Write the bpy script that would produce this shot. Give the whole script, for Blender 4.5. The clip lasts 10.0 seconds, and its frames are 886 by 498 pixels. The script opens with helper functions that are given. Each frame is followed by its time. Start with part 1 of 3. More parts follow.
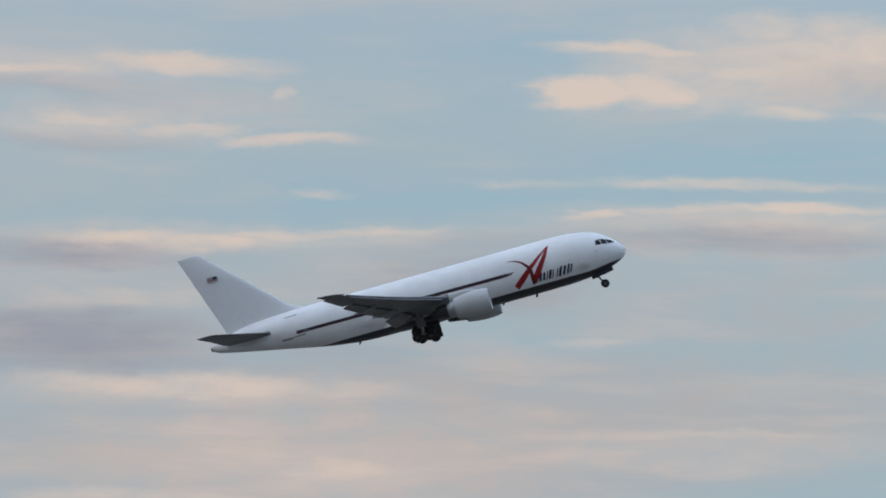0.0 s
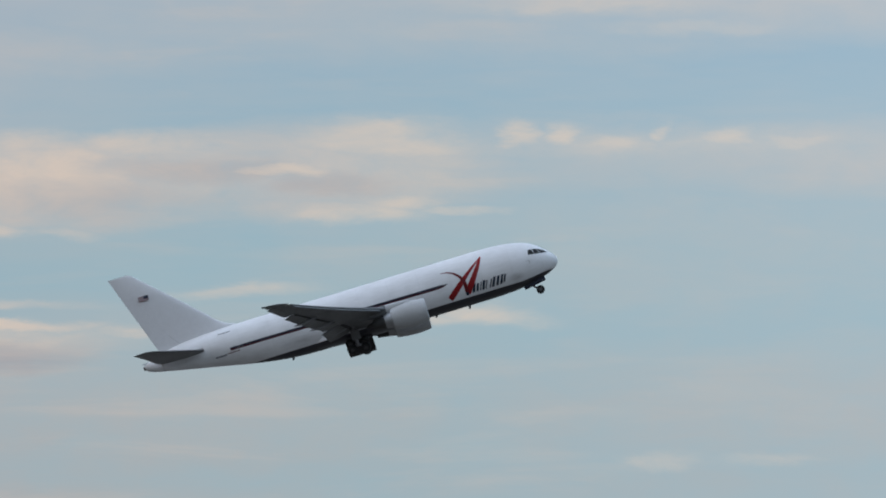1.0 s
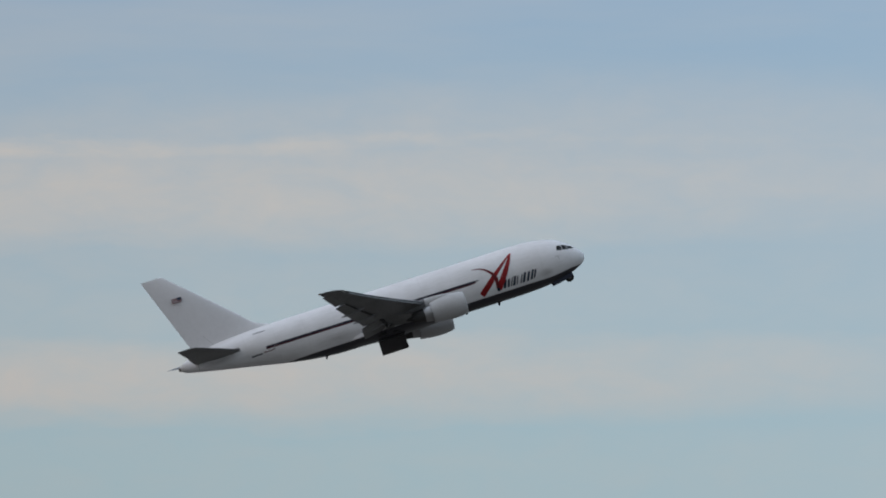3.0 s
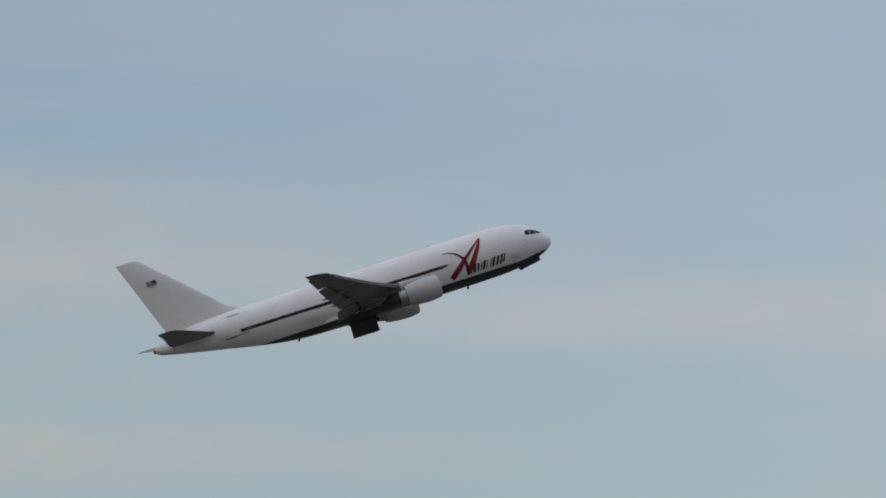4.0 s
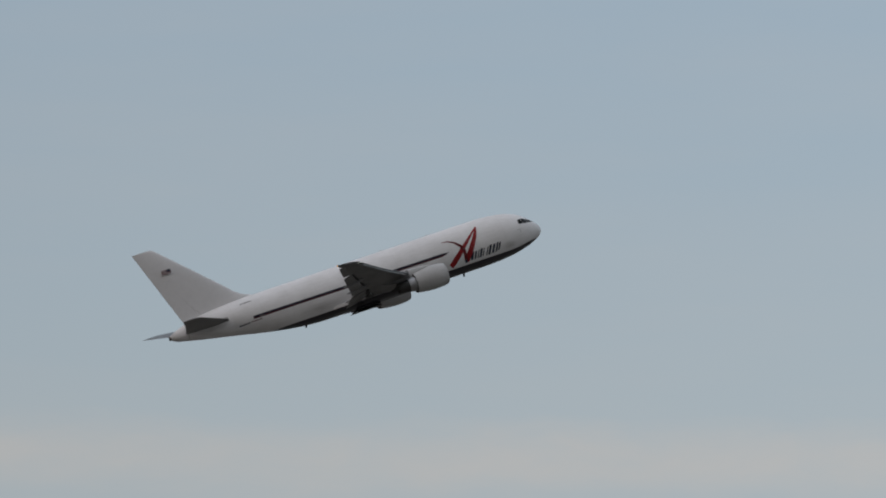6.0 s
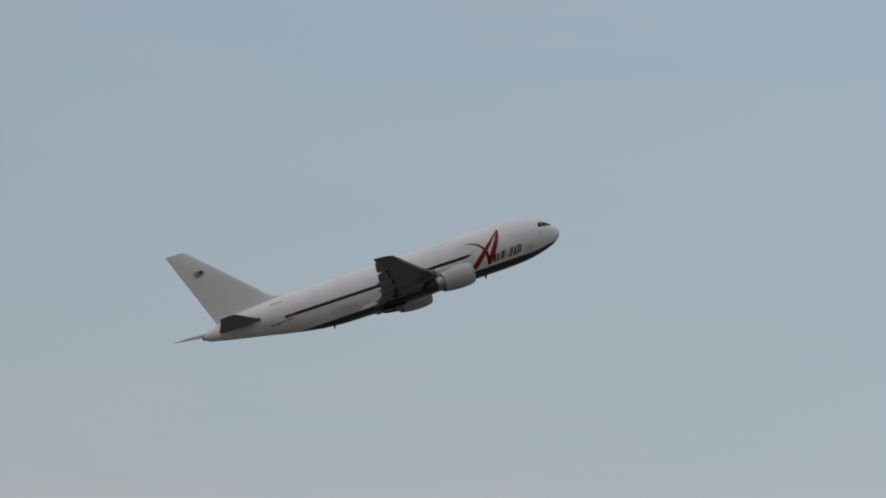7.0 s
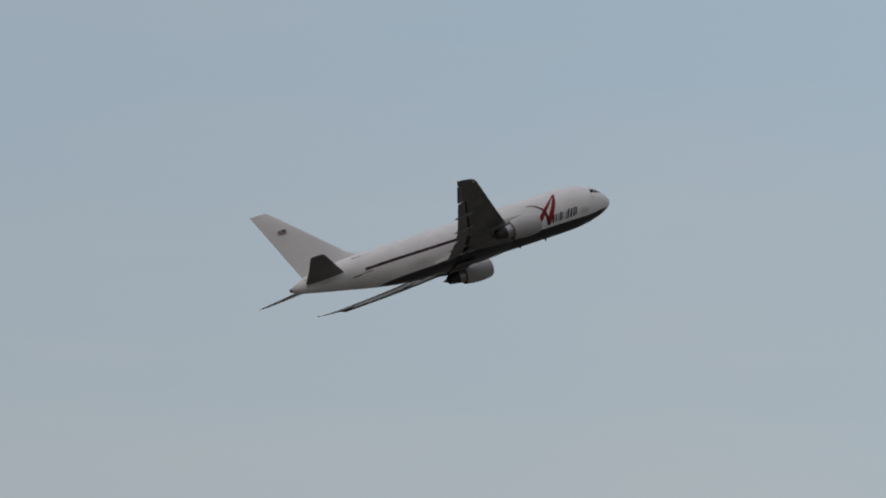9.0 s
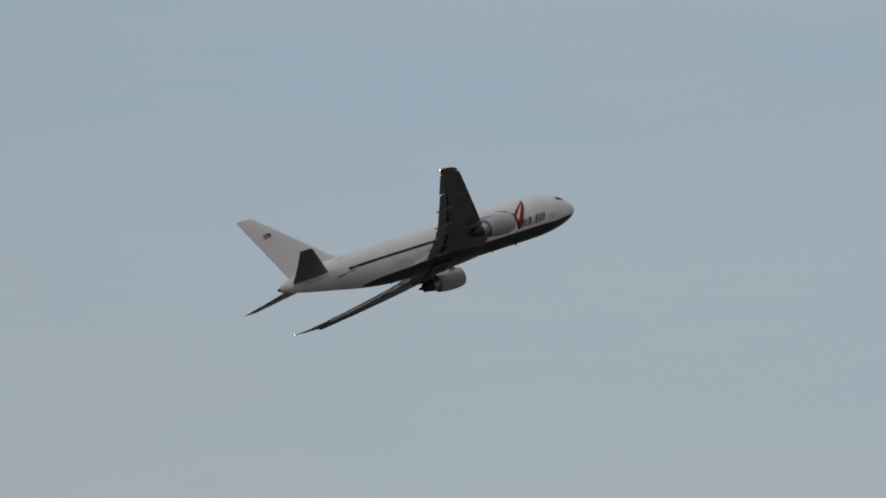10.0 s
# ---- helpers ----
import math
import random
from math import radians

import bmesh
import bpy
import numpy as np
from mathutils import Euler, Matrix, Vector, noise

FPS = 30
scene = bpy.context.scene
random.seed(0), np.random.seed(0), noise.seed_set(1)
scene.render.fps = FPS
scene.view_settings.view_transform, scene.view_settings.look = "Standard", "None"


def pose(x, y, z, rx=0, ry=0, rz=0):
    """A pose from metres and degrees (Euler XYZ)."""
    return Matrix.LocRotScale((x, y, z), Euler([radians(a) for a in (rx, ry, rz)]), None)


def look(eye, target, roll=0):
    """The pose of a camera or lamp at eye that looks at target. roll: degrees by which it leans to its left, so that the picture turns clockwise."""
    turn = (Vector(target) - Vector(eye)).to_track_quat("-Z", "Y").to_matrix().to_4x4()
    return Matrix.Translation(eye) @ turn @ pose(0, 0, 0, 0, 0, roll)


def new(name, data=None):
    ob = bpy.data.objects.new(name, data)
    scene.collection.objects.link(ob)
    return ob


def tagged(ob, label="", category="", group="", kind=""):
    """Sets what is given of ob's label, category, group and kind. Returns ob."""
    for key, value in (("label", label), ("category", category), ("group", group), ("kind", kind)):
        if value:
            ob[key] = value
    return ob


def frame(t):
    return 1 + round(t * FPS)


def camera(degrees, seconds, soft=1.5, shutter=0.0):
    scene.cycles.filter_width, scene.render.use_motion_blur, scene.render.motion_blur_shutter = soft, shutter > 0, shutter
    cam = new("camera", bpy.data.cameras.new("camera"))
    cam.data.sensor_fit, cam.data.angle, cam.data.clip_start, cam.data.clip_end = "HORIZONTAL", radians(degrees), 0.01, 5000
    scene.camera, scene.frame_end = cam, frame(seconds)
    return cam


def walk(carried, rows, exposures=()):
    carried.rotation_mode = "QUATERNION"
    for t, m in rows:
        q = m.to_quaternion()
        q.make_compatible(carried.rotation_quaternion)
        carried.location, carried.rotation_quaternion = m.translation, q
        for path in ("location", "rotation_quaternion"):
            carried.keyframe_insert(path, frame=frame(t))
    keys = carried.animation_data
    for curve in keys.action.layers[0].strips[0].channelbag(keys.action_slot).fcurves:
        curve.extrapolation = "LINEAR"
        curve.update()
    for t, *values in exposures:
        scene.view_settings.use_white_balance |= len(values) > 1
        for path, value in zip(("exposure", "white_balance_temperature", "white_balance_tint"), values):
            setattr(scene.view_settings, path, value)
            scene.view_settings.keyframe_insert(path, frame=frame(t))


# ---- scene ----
# ---------------------------------------------------------------- camera
def aim(yaw, pitch, roll):
    """A pose at the fixed tripod head, turned by yaw (left of +y), pitch (up) and roll, in degrees."""
    y, p = radians(yaw), radians(pitch)
    eye = Vector((0, 0, 1.7))
    return look(eye, eye + Vector((-math.sin(y) * math.cos(p), math.cos(y) * math.cos(p), math.sin(p))) * 100, roll)


cam = camera(5.605, 10.0, soft=1.9)
walk(cam, [
    (0.0, aim(-0.014, 6.243, 0.78)), (0.5, aim(-2.505, 6.729, 0.30)), (1.0, aim(-5.181, 7.014, -0.01)), (1.5, aim(-7.326, 7.347, 0.03)),
    (2.0, aim(-9.660, 7.618, -0.36)), (2.5, aim(-11.985, 8.178, -0.59)), (3.0, aim(-14.364, 8.365, -0.60)), (3.2, aim(-15.447, 8.497, -0.60)),
    (4.3, aim(-20.514, 9.064, -0.11)), (4.5, aim(-21.438, 9.234, -0.11)), (5.0, aim(-23.486, 9.413, 0.04)), (5.2, aim(-24.535, 9.458, 0.04)),
    (6.3, aim(-29.261, 9.780, -0.09)), (6.5, aim(-30.092, 9.756, -0.09)), (7.0, aim(-32.137, 10.167, -0.01)), (7.5, aim(-34.124, 10.006, 0.00)),
    (8.0, aim(-36.085, 10.158, -0.16)), (8.5, aim(-38.117, 10.311, -0.01)), (9.0, aim(-39.624, 10.514, -0.01)), (9.5, aim(-41.578, 10.645, 0.07)),
    (10.0, aim(-43.402, 10.735, -0.07)),
], exposures=[(0.0, 0.48, 5800, 8), (1.0, 0.43, 5900, 8), (2.0, 0.33, 6050, 8), (3.0, 0.20, 6350, 10), (5.0, -0.01, 6850, 12), (7.0, -0.16, 7050, 13),
              (8.5, -0.20, 7150, 14), (10.0, -0.38, 7200, 14)])

# ---------------------------------------------------------------- sky and sun
SUN_EL, SUN_AZ = 8.0, 262.0  # degrees; azimuth clockwise from +y: low in the west, behind thin cloud

BODIES = (  # pale bodies that join the lit pieces
    (1.7, 7.32, 0.9, 0.2, 0.55), (1.5, 7.48, 0.7, 0.15, 0.45), (2.3, 7.46, 1.3, 0.3, 0.55), (3.2, 7.5, 1.0, 0.28, 0.42), (4.7, 7.52, 0.9, 0.26, 0.36), (-2.4, 7.36, 0.9, 0.14, 0.42), (-2.1, 7.02, 1.1, 0.16, 0.45),
    (-1.2, 6.32, 1.8, 0.1, 0.4), (1.9, 6.44, 1.3, 0.1, 0.45), (6.6, 7.68, 1.5, 0.12, 0.3), (-0.9, 4.9, 1.8, 0.35, 0.35), (-1.5, 5.32, 1.6, 0.12, 0.35), (1.8, 5.0, 1.8, 0.16, 0.28),
)
HAZE = (  # broad milky haze round the clear gaps
    (-1.0, 8.1, 4.5, 0.5, 0.6), (5.0, 8.6, 4.0, 0.45, 0.5), (-2.6, 6.75, 1.6, 0.6, 0.45), (5.2, 6.9, 1.5, 0.5, 0.4), (7.0, 7.0, 3.0, 0.7, 0.45), (3.0, 5.9, 4.0, 0.6, 0.6),
    (8.0, 6.0, 4.0, 0.6, 0.65), (13.0, 8.0, 6.0, 0.8, 0.4), (14.0, 6.1, 4.5, 0.6, 0.5), (0.4, 6.05, 2.4, 0.35, 0.6), (0.8, 5.2, 5.0, 0.5, 0.85),
)
CUMULUS = (  # sunlit heaped cloud: azimuth, elevation, half width, half height (degrees), strength
    (0.91, 7.22, 0.25, 0.12, 1), (1.28, 7.25, 0.39, 0.12, 0.95), (1.21, 7.53, 0.53, 0.06, 0.75), (2.17, 7.19, 0.23, 0.07, 0.6), (1.84, 7.41, 0.37, 0.09, 0.7), (2.02, 7.71, 0.31, 0.1, 0.6),
    (2.63, 7.57, 0.45, 0.14, 0.75), (3.28, 7.7, 0.45, 0.11, 0.55), (2.2, 7.17, 0.37, 0.07, 0.55), (3.03, 7.47, 0.29, 0.1, 0.5), (2.74, 7.16, 0.29, 0.05, 0.4),
)
SCRAPS = (  # torn pieces east of it
    (4.13, 7.52, 0.37, 0.05, 0.7), (4.79, 7.78, 0.49, 0.12, 0.55), (4.58, 7.24, 0.37, 0.08, 0.55), (5.01, 7.34, 0.33, 0.08, 0.5), (4.84, 7.71, 0.53, 0.09, 0.6), (4.73, 7.25, 0.49, 0.08, 0.6),
    (3.94, 7.52, 0.29, 0.04, 0.55), (5.35, 7.27, 0.24, 0.04, 0.4), (2.57, 7.7, 0.49, 0.1, 0.5),
)
PUFFS = (  # a row of small puffs
    (5.64, 7.73, 0.15, 0.08, 0.58), (5.89, 7.73, 0.15, 0.08, 0.62), (6.28, 7.7, 0.24, 0.07, 0.47), (6.62, 7.75, 0.1, 0.07, 0.58), (7.1, 7.71, 0.24, 0.08, 0.55), (7.51, 7.68, 0.23, 0.04, 0.43),
    (6.61, 7.68, 1.36, 0.05, 0.35),
)
STREAKS = (  # lit upper edges of the long banks
    (-1.8, 6.29, 0.78, 0.08, 0.75), (-0.79, 6.34, 0.99, 0.05, 0.6), (1.02, 6.45, 0.24, 0.04, 0.8), (2.26, 6.5, 0.7, 0.05, 0.8), (1.65, 6.47, 0.62, 0.04, 0.6), (0.61, 6.66, 0.49, 0.04, 0.4),
    (1.94, 6.68, 1.07, 0.05, 0.5), (-0.69, 6.59, 0.26, 0.04, 0.45), (-1.75, 7.4, 0.62, 0.08, 0.65), (-2.61, 7.33, 0.45, 0.04, 0.65), (-2.35, 7.07, 0.45, 0.07, 0.6), (-1.63, 7, 0.53, 0.07, 0.65),
    (-0.98, 6.93, 0.41, 0.05, 0.7), (-1.11, 7.26, 0.07, 0.05, 0.5),
)
LOW = (  # fainter lit streaks
    (-1.68, 5.35, 1.07, 0.08, 0.65), (-0.63, 5.34, 0.62, 0.07, 0.4), (-0.7, 4.84, 0.53, 0.13, 0.55), (-1.88, 4.68, 0.91, 0.08, 0.5), (1.67, 5.08, 1.23, 0.05, 0.4), (1.01, 5.64, 0.29, 0.04, 0.4),
    (-2.01, 5.88, 0.82, 0.08, 0.35), (4.9, 6.55, 0.45, 0.04, 0.6), (5.45, 6.58, 0.45, 0.07, 0.55), (3.87, 6.75, 0.53, 0.05, 0.45), (3.19, 6.47, 0.33, 0.05, 0.5), (6.5, 5.68, 0.24, 0.07, 0.4),
    (7.14, 5.68, 0.33, 0.04, 0.3), (6.01, 8.57, 1.07, 0.07, 0.4), (6.81, 8.42, 0.62, 0.05, 0.35), (11, 9.02, 5, 0.06, 0.34),
)
SHADE = (  # mauve shaded undersides
    (-2.36, 5.61, 1.18, 0.22, 1), (-2.34, 6.18, 0.93, 0.11, 0.75), (-2.39, 7.25, 0.68, 0.07, 0.45), (-2.28, 6.91, 0.79, 0.09, 0.5), (-0.64, 5.59, 0.89, 0.18, 0.4), (1.98, 6.31, 0.93, 0.11, 0.65),
    (0.43, 6.25, 0.89, 0.1, 0.4), (0.23, 6.01, 0.82, 0.2, 0.7), (2.2, 7.5, 0.21, 0.04, 0.6), (2.78, 7.36, 0.93, 0.14, 0.5), (4.47, 7.44, 0.46, 0.09, 0.6), (0.21, 8.22, 0.89, 0.18, 0.5),
    (3.54, 7.52, 0.68, 0.11, 0.6), (2.82, 7.41, 0.43, 0.09, 0.4),
)
VEIL = (  # thin whitish grey banks
    (-2.2, 5.8, 2.4, 0.55, 0.6), (-2, 7.18, 1.3, 0.24, 0.55), (-2.4, 6.2, 2.4, 0.26, 0.6), (1.8, 6.3, 1.8, 0.22, 0.7), (2.6, 7.45, 1.7, 0.32, 0.75), (0.6, 8.25, 3.5, 0.25, 0.7),
    (4.5, 7.52, 1.5, 0.32, 0.8), (6.6, 7.66, 2.2, 0.2, 0.6), (11, 8.72, 8, 0.42, 0.85), (14, 8.95, 5, 0.5, 0.55), (11.5, 7.56, 7, 0.34, 0.9), (14, 6.9, 8, 0.5, 0.35),
    (-0.6, 4.95, 3.4, 0.5, 0.95), (2, 5.1, 5, 0.5, 0.6), (6.8, 5.5, 3, 0.4, 0.5), (-0.4, 6.02, 2.2, 0.4, 0.6), (23, 8.45, 8, 0.24, 0.5), (30, 8.42, 6, 0.22, 0.5),
    (5.5, 6.2, 2.5, 0.3, 0.3),
)


def node(nt, kind, operation="", mapping="", **kw):
    """A node with its inputs set (i_name or i_number); a tuple (node, socket) links."""
    n = nt.nodes.new(kind)
    if operation:
        n.operation = operation
    if mapping:
        n.interpolation_type = mapping
    if kind == "ShaderNodeMix":
        n.data_type = "RGBA"
    for k, v in kw.items():
        key = k[2:]
        sock = n.inputs[int(key)] if key.isdigit() else n.inputs[key.replace("_", " ")]
        if isinstance(v, tuple) and len(v) == 2 and isinstance(v[0], bpy.types.Node):
            nt.links.new(v[0].outputs[v[1]], sock)
        else:
            sock.default_value = v
    return n


def math_node(nt, op, a, b=0.0, c=0.0):
    return (node(nt, "ShaderNodeMath", operation=op, i_0=a, i_1=b, i_2=c), 0)


def mix_colour(nt, fac, a, b):
    return (node(nt, "ShaderNodeMix", i_0=fac, i_6=a, i_7=b), 2)


def make_world():
    world = bpy.data.worlds.new("sky")
    scene.world = world
    world.use_nodes = True
    nt = world.node_tree
    nt.nodes.clear()
    way = (node(nt, "ShaderNodeTexCoord"), "Generated")
    sep = node(nt, "ShaderNodeSeparateXYZ", i_0=way)
    az = math_node(nt, "MULTIPLY", math_node(nt, "ARCTAN2", (sep, 0), (sep, 1)), 57.29578)
    el = math_node(nt, "MULTIPLY", math_node(nt, "ARCSINE", (sep, 2)), 57.29578)
    flat = (node(nt, "ShaderNodeCombineXYZ", i_0=az, i_1=el), 0)
    # wind-drawn warp of the cloud outlines
    streak = (node(nt, "ShaderNodeVectorMath", operation="MULTIPLY", i_0=flat, i_1=(0.55, 1.9, 1.0)), 0)
    warp = (node(nt, "ShaderNodeTexNoise", i_Vector=streak, i_Scale=1.25, i_Detail=6.0, i_Roughness=0.62), "Color")
    warp = (node(nt, "ShaderNodeVectorMath", operation="SUBTRACT", i_0=warp, i_1=(0.5, 0.5, 0.5)), 0)
    warp = (node(nt, "ShaderNodeVectorMath", operation="MULTIPLY", i_0=warp, i_1=(1.0, 0.34, 0.0)), 0)
    bent = (node(nt, "ShaderNodeVectorMath", operation="ADD", i_0=flat, i_1=warp), 0)

    def banks(rows):
        total = None
        for a, e, wa, we, s in rows:
            d = (node(nt, "ShaderNodeVectorMath", operation="SUBTRACT", i_0=bent, i_1=(a, e, 0)), 0)
            d = (node(nt, "ShaderNodeVectorMath", operation="DIVIDE", i_0=d, i_1=(wa, we, 1)), 0)
            r = (node(nt, "ShaderNodeVectorMath", operation="LENGTH", i_0=d), "Value")
            w = (node(nt, "ShaderNodeMapRange", mapping="SMOOTHERSTEP", i_0=r, i_1=1.75, i_2=0.0, i_3=0.0, i_4=s), 0)
            total = w if total is None else math_node(nt, "MAXIMUM", total, w)
        return total

    tuft = (node(nt, "ShaderNodeVectorMath", operation="MULTIPLY", i_0=flat, i_1=(1.0, 2.3, 1.0)), 0)
    puff = (node(nt, "ShaderNodeTexNoise", i_Vector=tuft, i_Scale=2.0, i_Detail=8.0, i_Roughness=0.6, i_Distortion=0.35), 0)
    puff = math_node(nt, "MULTIPLY", math_node(nt, "SUBTRACT", puff, 0.5), 1.5)
    bright = math_node(nt, "MULTIPLY", banks(BODIES + CUMULUS + SCRAPS + PUFFS + STREAKS + LOW), math_node(nt, "ADD", puff, 0.95))
    bright = (node(nt, "ShaderNodeMapRange", mapping="SMOOTHSTEP", i_0=bright, i_1=0.0, i_2=0.92, i_3=0.0, i_4=0.92), 0)
    shade = math_node(nt, "MULTIPLY", banks(SHADE), math_node(nt, "ADD", math_node(nt, "MULTIPLY", puff, 0.7), 0.9))
    shade = (node(nt, "ShaderNodeMapRange", mapping="SMOOTHSTEP", i_0=shade, i_1=0.0, i_2=1.0, i_3=0.0, i_4=0.8), 0)
    haze = (node(nt, "ShaderNodeTexNoise", i_Vector=(node(nt, "ShaderNodeVectorMath", operation="MULTIPLY", i_0=flat, i_1=(0.16, 0.9, 1.0)), 0),
                 i_Scale=1.0, i_Detail=5.0, i_Roughness=0.6), 0)
    fade = (node(nt, "ShaderNodeMapRange", i_0=az, i_1=6.0, i_2=24.0, i_3=0.45, i_4=0.12), 0)
    haze = (node(nt, "ShaderNodeMapRange", i_0=haze, i_1=0.38, i_2=0.66, i_3=0.0, i_4=fade), 0)
    veil = math_node(nt, "MULTIPLY", banks(VEIL + HAZE), math_node(nt, "ADD", math_node(nt, "MULTIPLY", puff, 0.6), 0.95))
    veil = math_node(nt, "MINIMUM", math_node(nt, "MAXIMUM", veil, haze), 1.0)
    # clear sky behind the clouds
    clear = node(nt, "ShaderNodeTexSky", i_0=way)
    clear.sky_type, clear.sun_disc, clear.sun_elevation, clear.sun_rotation = "NISHITA", False, radians(SUN_EL), radians(SUN_AZ)
    clear = (node(nt, "ShaderNodeVectorMath", operation="SCALE", i_0=(clear, 0), i_Scale=0.06), 0)
    lift = (node(nt, "ShaderNodeMapRange", i_0=el, i_1=7.0, i_2=10.0), 0)
    thin = mix_colour(nt, lift, (0.298, 0.462, 0.545, 1), (0.285, 0.41, 0.56, 1))
    dusk = mix_colour(nt, (node(nt, "ShaderNodeMapRange", i_0=el, i_1=7.0, i_2=11.5), 0), (0.408, 0.475, 0.512, 1), (0.325, 0.44, 0.55, 1))
    thin = mix_colour(nt, (node(nt, "ShaderNodeMapRange", mapping="SMOOTHSTEP", i_0=az, i_1=14.0, i_2=26.0), 0), thin, dusk)
    base = mix_colour(nt, 0.85, clear, thin)
    grey = mix_colour(nt, (node(nt, "ShaderNodeMapRange", i_0=el, i_1=5.6, i_2=8.0), 0), (0.40, 0.385, 0.372, 1), (0.475, 0.465, 0.452, 1))
    col = mix_colour(nt, veil, base, grey)
    # faint warm light caught in the thicker parts of the banks
    near = (node(nt, "ShaderNodeMapRange", mapping="SMOOTHSTEP", i_0=az, i_1=9.0, i_2=4.0), 0)
    blush = (node(nt, "ShaderNodeTexNoise", i_Vector=(node(nt, "ShaderNodeVectorMath", operation="MULTIPLY", i_0=flat, i_1=(0.3, 2.2, 1.0)), 0), i_Scale=2.0, i_Detail=7.0, i_Roughness=0.58, i_Distortion=0.3), 0)
    blush = (node(nt, "ShaderNodeMapRange", mapping="SMOOTHSTEP", i_0=blush, i_1=0.46, i_2=0.7, i_3=0.0, i_4=0.5), 0)
    blush = math_node(nt, "MULTIPLY", math_node(nt, "MULTIPLY", blush, veil), math_node(nt, "ADD", math_node(nt, "MULTIPLY", near, 0.92), 0.08))
    col = mix_colour(nt, shade, col, (0.268, 0.282, 0.325, 1))
    col = mix_colour(nt, blush, col, (0.552, 0.477, 0.418, 1))
    col = mix_colour(nt, bright, col, (0.61, 0.528, 0.446, 1))
    # the north is dimmer and warmer than the clear east
    round_to = node(nt, "ShaderNodeValToRGB", i_0=(node(nt, "ShaderNodeMapRange", i_0=az, i_1=0.0, i_2=50.0), 0))
    stops = round_to.color_ramp.elements
    for at, tone in ((0.0, (0.875, 0.772, 0.712)), (0.05, (0.868, 0.785, 0.727)), (0.104, (0.862, 0.806, 0.752)), (0.194, (0.918, 0.878, 0.838)), (0.288, (0.964, 0.944, 0.917)),
                     (0.47, (1.035, 1.04, 1.058)), (0.64, (1.125, 1.143, 1.175)), (0.76, (1.195, 1.216, 1.25)), (0.868, (1.275, 1.3, 1.335))):
        stop = stops[0] if at == 0 else stops.new(at)
        stop.color = (*tone, 1)
    stops.remove(stops[-1])
    col = (node(nt, "ShaderNodeVectorMath", operation="MULTIPLY", i_0=col, i_1=(round_to, 0)), 0)
    # overcast brightens towards the zenith; the sky away from the sun is duller and warmer
    zenith = (node(nt, "ShaderNodeMapRange", mapping="SMOOTHSTEP", i_0=el, i_1=18.0, i_2=75.0), 0)
    back = (node(nt, "ShaderNodeMapRange", mapping="SMOOTHSTEP", i_0=(sep, 1), i_1=0.3, i_2=-0.7), 0)
    west = (node(nt, "ShaderNodeMapRange", mapping="SMOOTHSTEP", i_0=(sep, 0), i_1=-0.2, i_2=-0.95), 0)
    col = mix_colour(nt, back, col, (0.275, 0.315, 0.34, 1))
    col = mix_colour(nt, west, col, (0.37, 0.33, 0.31, 1))
    col = mix_colour(nt, zenith, col, (0.76, 0.85, 0.99, 1))
    bg = node(nt, "ShaderNodeBackground", i_0=col, i_1=1.0)
    node(nt, "ShaderNodeOutputWorld", i_0=(bg, 0))


make_world()
sun_data = bpy.data.lights.new("sun", "SUN")
sun_data.energy, sun_data.angle, sun_data.color = 0.3, radians(35), (1.0, 0.86, 0.76)
sun = new("sun", sun_data)
sun.matrix_world = look((0, 0, 300), (math.sin(radians(SUN_AZ)) * -100 * math.cos(radians(SUN_EL + 12)),
                                      math.cos(radians(SUN_AZ)) * -100 * math.cos(radians(SUN_EL + 12)), 300 - 100 * math.sin(radians(SUN_EL + 12))))


# ---------------------------------------------------------------- materials
def paint(name, colour, rough=0.35, metal=0.0, dirt=0.12, scale=0.8, spec=0.5, bump=0.004):
    """Painted or bare skin with soft soiling at two scales and faint panel unevenness."""
    m = bpy.data.materials.new(name)
    m.use_nodes = True
    nt = m.node_tree
    b = nt.nodes["Principled BSDF"]
    at = (node(nt, "ShaderNodeTexCoord"), "Object")
    big = (node(nt, "ShaderNodeTexNoise", i_Vector=at, i_Scale=scale * 0.5, i_Detail=4.0), 0)
    fine = (node(nt, "ShaderNodeTexNoise", i_Vector=at, i_Scale=scale * 7, i_Detail=5.0, i_Roughness=0.65), 0)
    f = math_node(nt, "MULTIPLY", math_node(nt, "ADD", big, fine), 0.5)
    f = (node(nt, "ShaderNodeMapRange", i_0=f, i_1=0.35, i_2=0.7), 0)
    dark = tuple(c * (1 - 2 * dirt) for c in colour)
    c = mix_colour(nt, f, (*colour, 1), (*dark, 1))
    nt.links.new(c[0].outputs[2], b.inputs["Base Color"])
    r = (node(nt, "ShaderNodeMapRange", i_0=fine, i_1=0.3, i_2=0.7, i_3=rough * 0.85, i_4=min(1, rough * 1.25)), 0)
    nt.links.new(r[0].outputs[0], b.inputs["Roughness"])
    b.inputs["Metallic"].default_value = metal
    b.inputs["Specular IOR Level"].default_value = spec
    bp = node(nt, "ShaderNodeBump", i_Strength=0.25, i_Distance=bump, i_Height=big)
    nt.links.new(bp.outputs[0], b.inputs["Normal"])
    return m


def glow(name, colour, power):
    m = bpy.data.materials.new(name)
    m.use_nodes = True
    b = m.node_tree.nodes["Principled BSDF"]
    b.inputs["Base Color"].default_value = (*colour, 1)
    b.inputs["Emission Color"].default_value = (*colour, 1)
    b.inputs["Emission Strength"].default_value = power
    return m


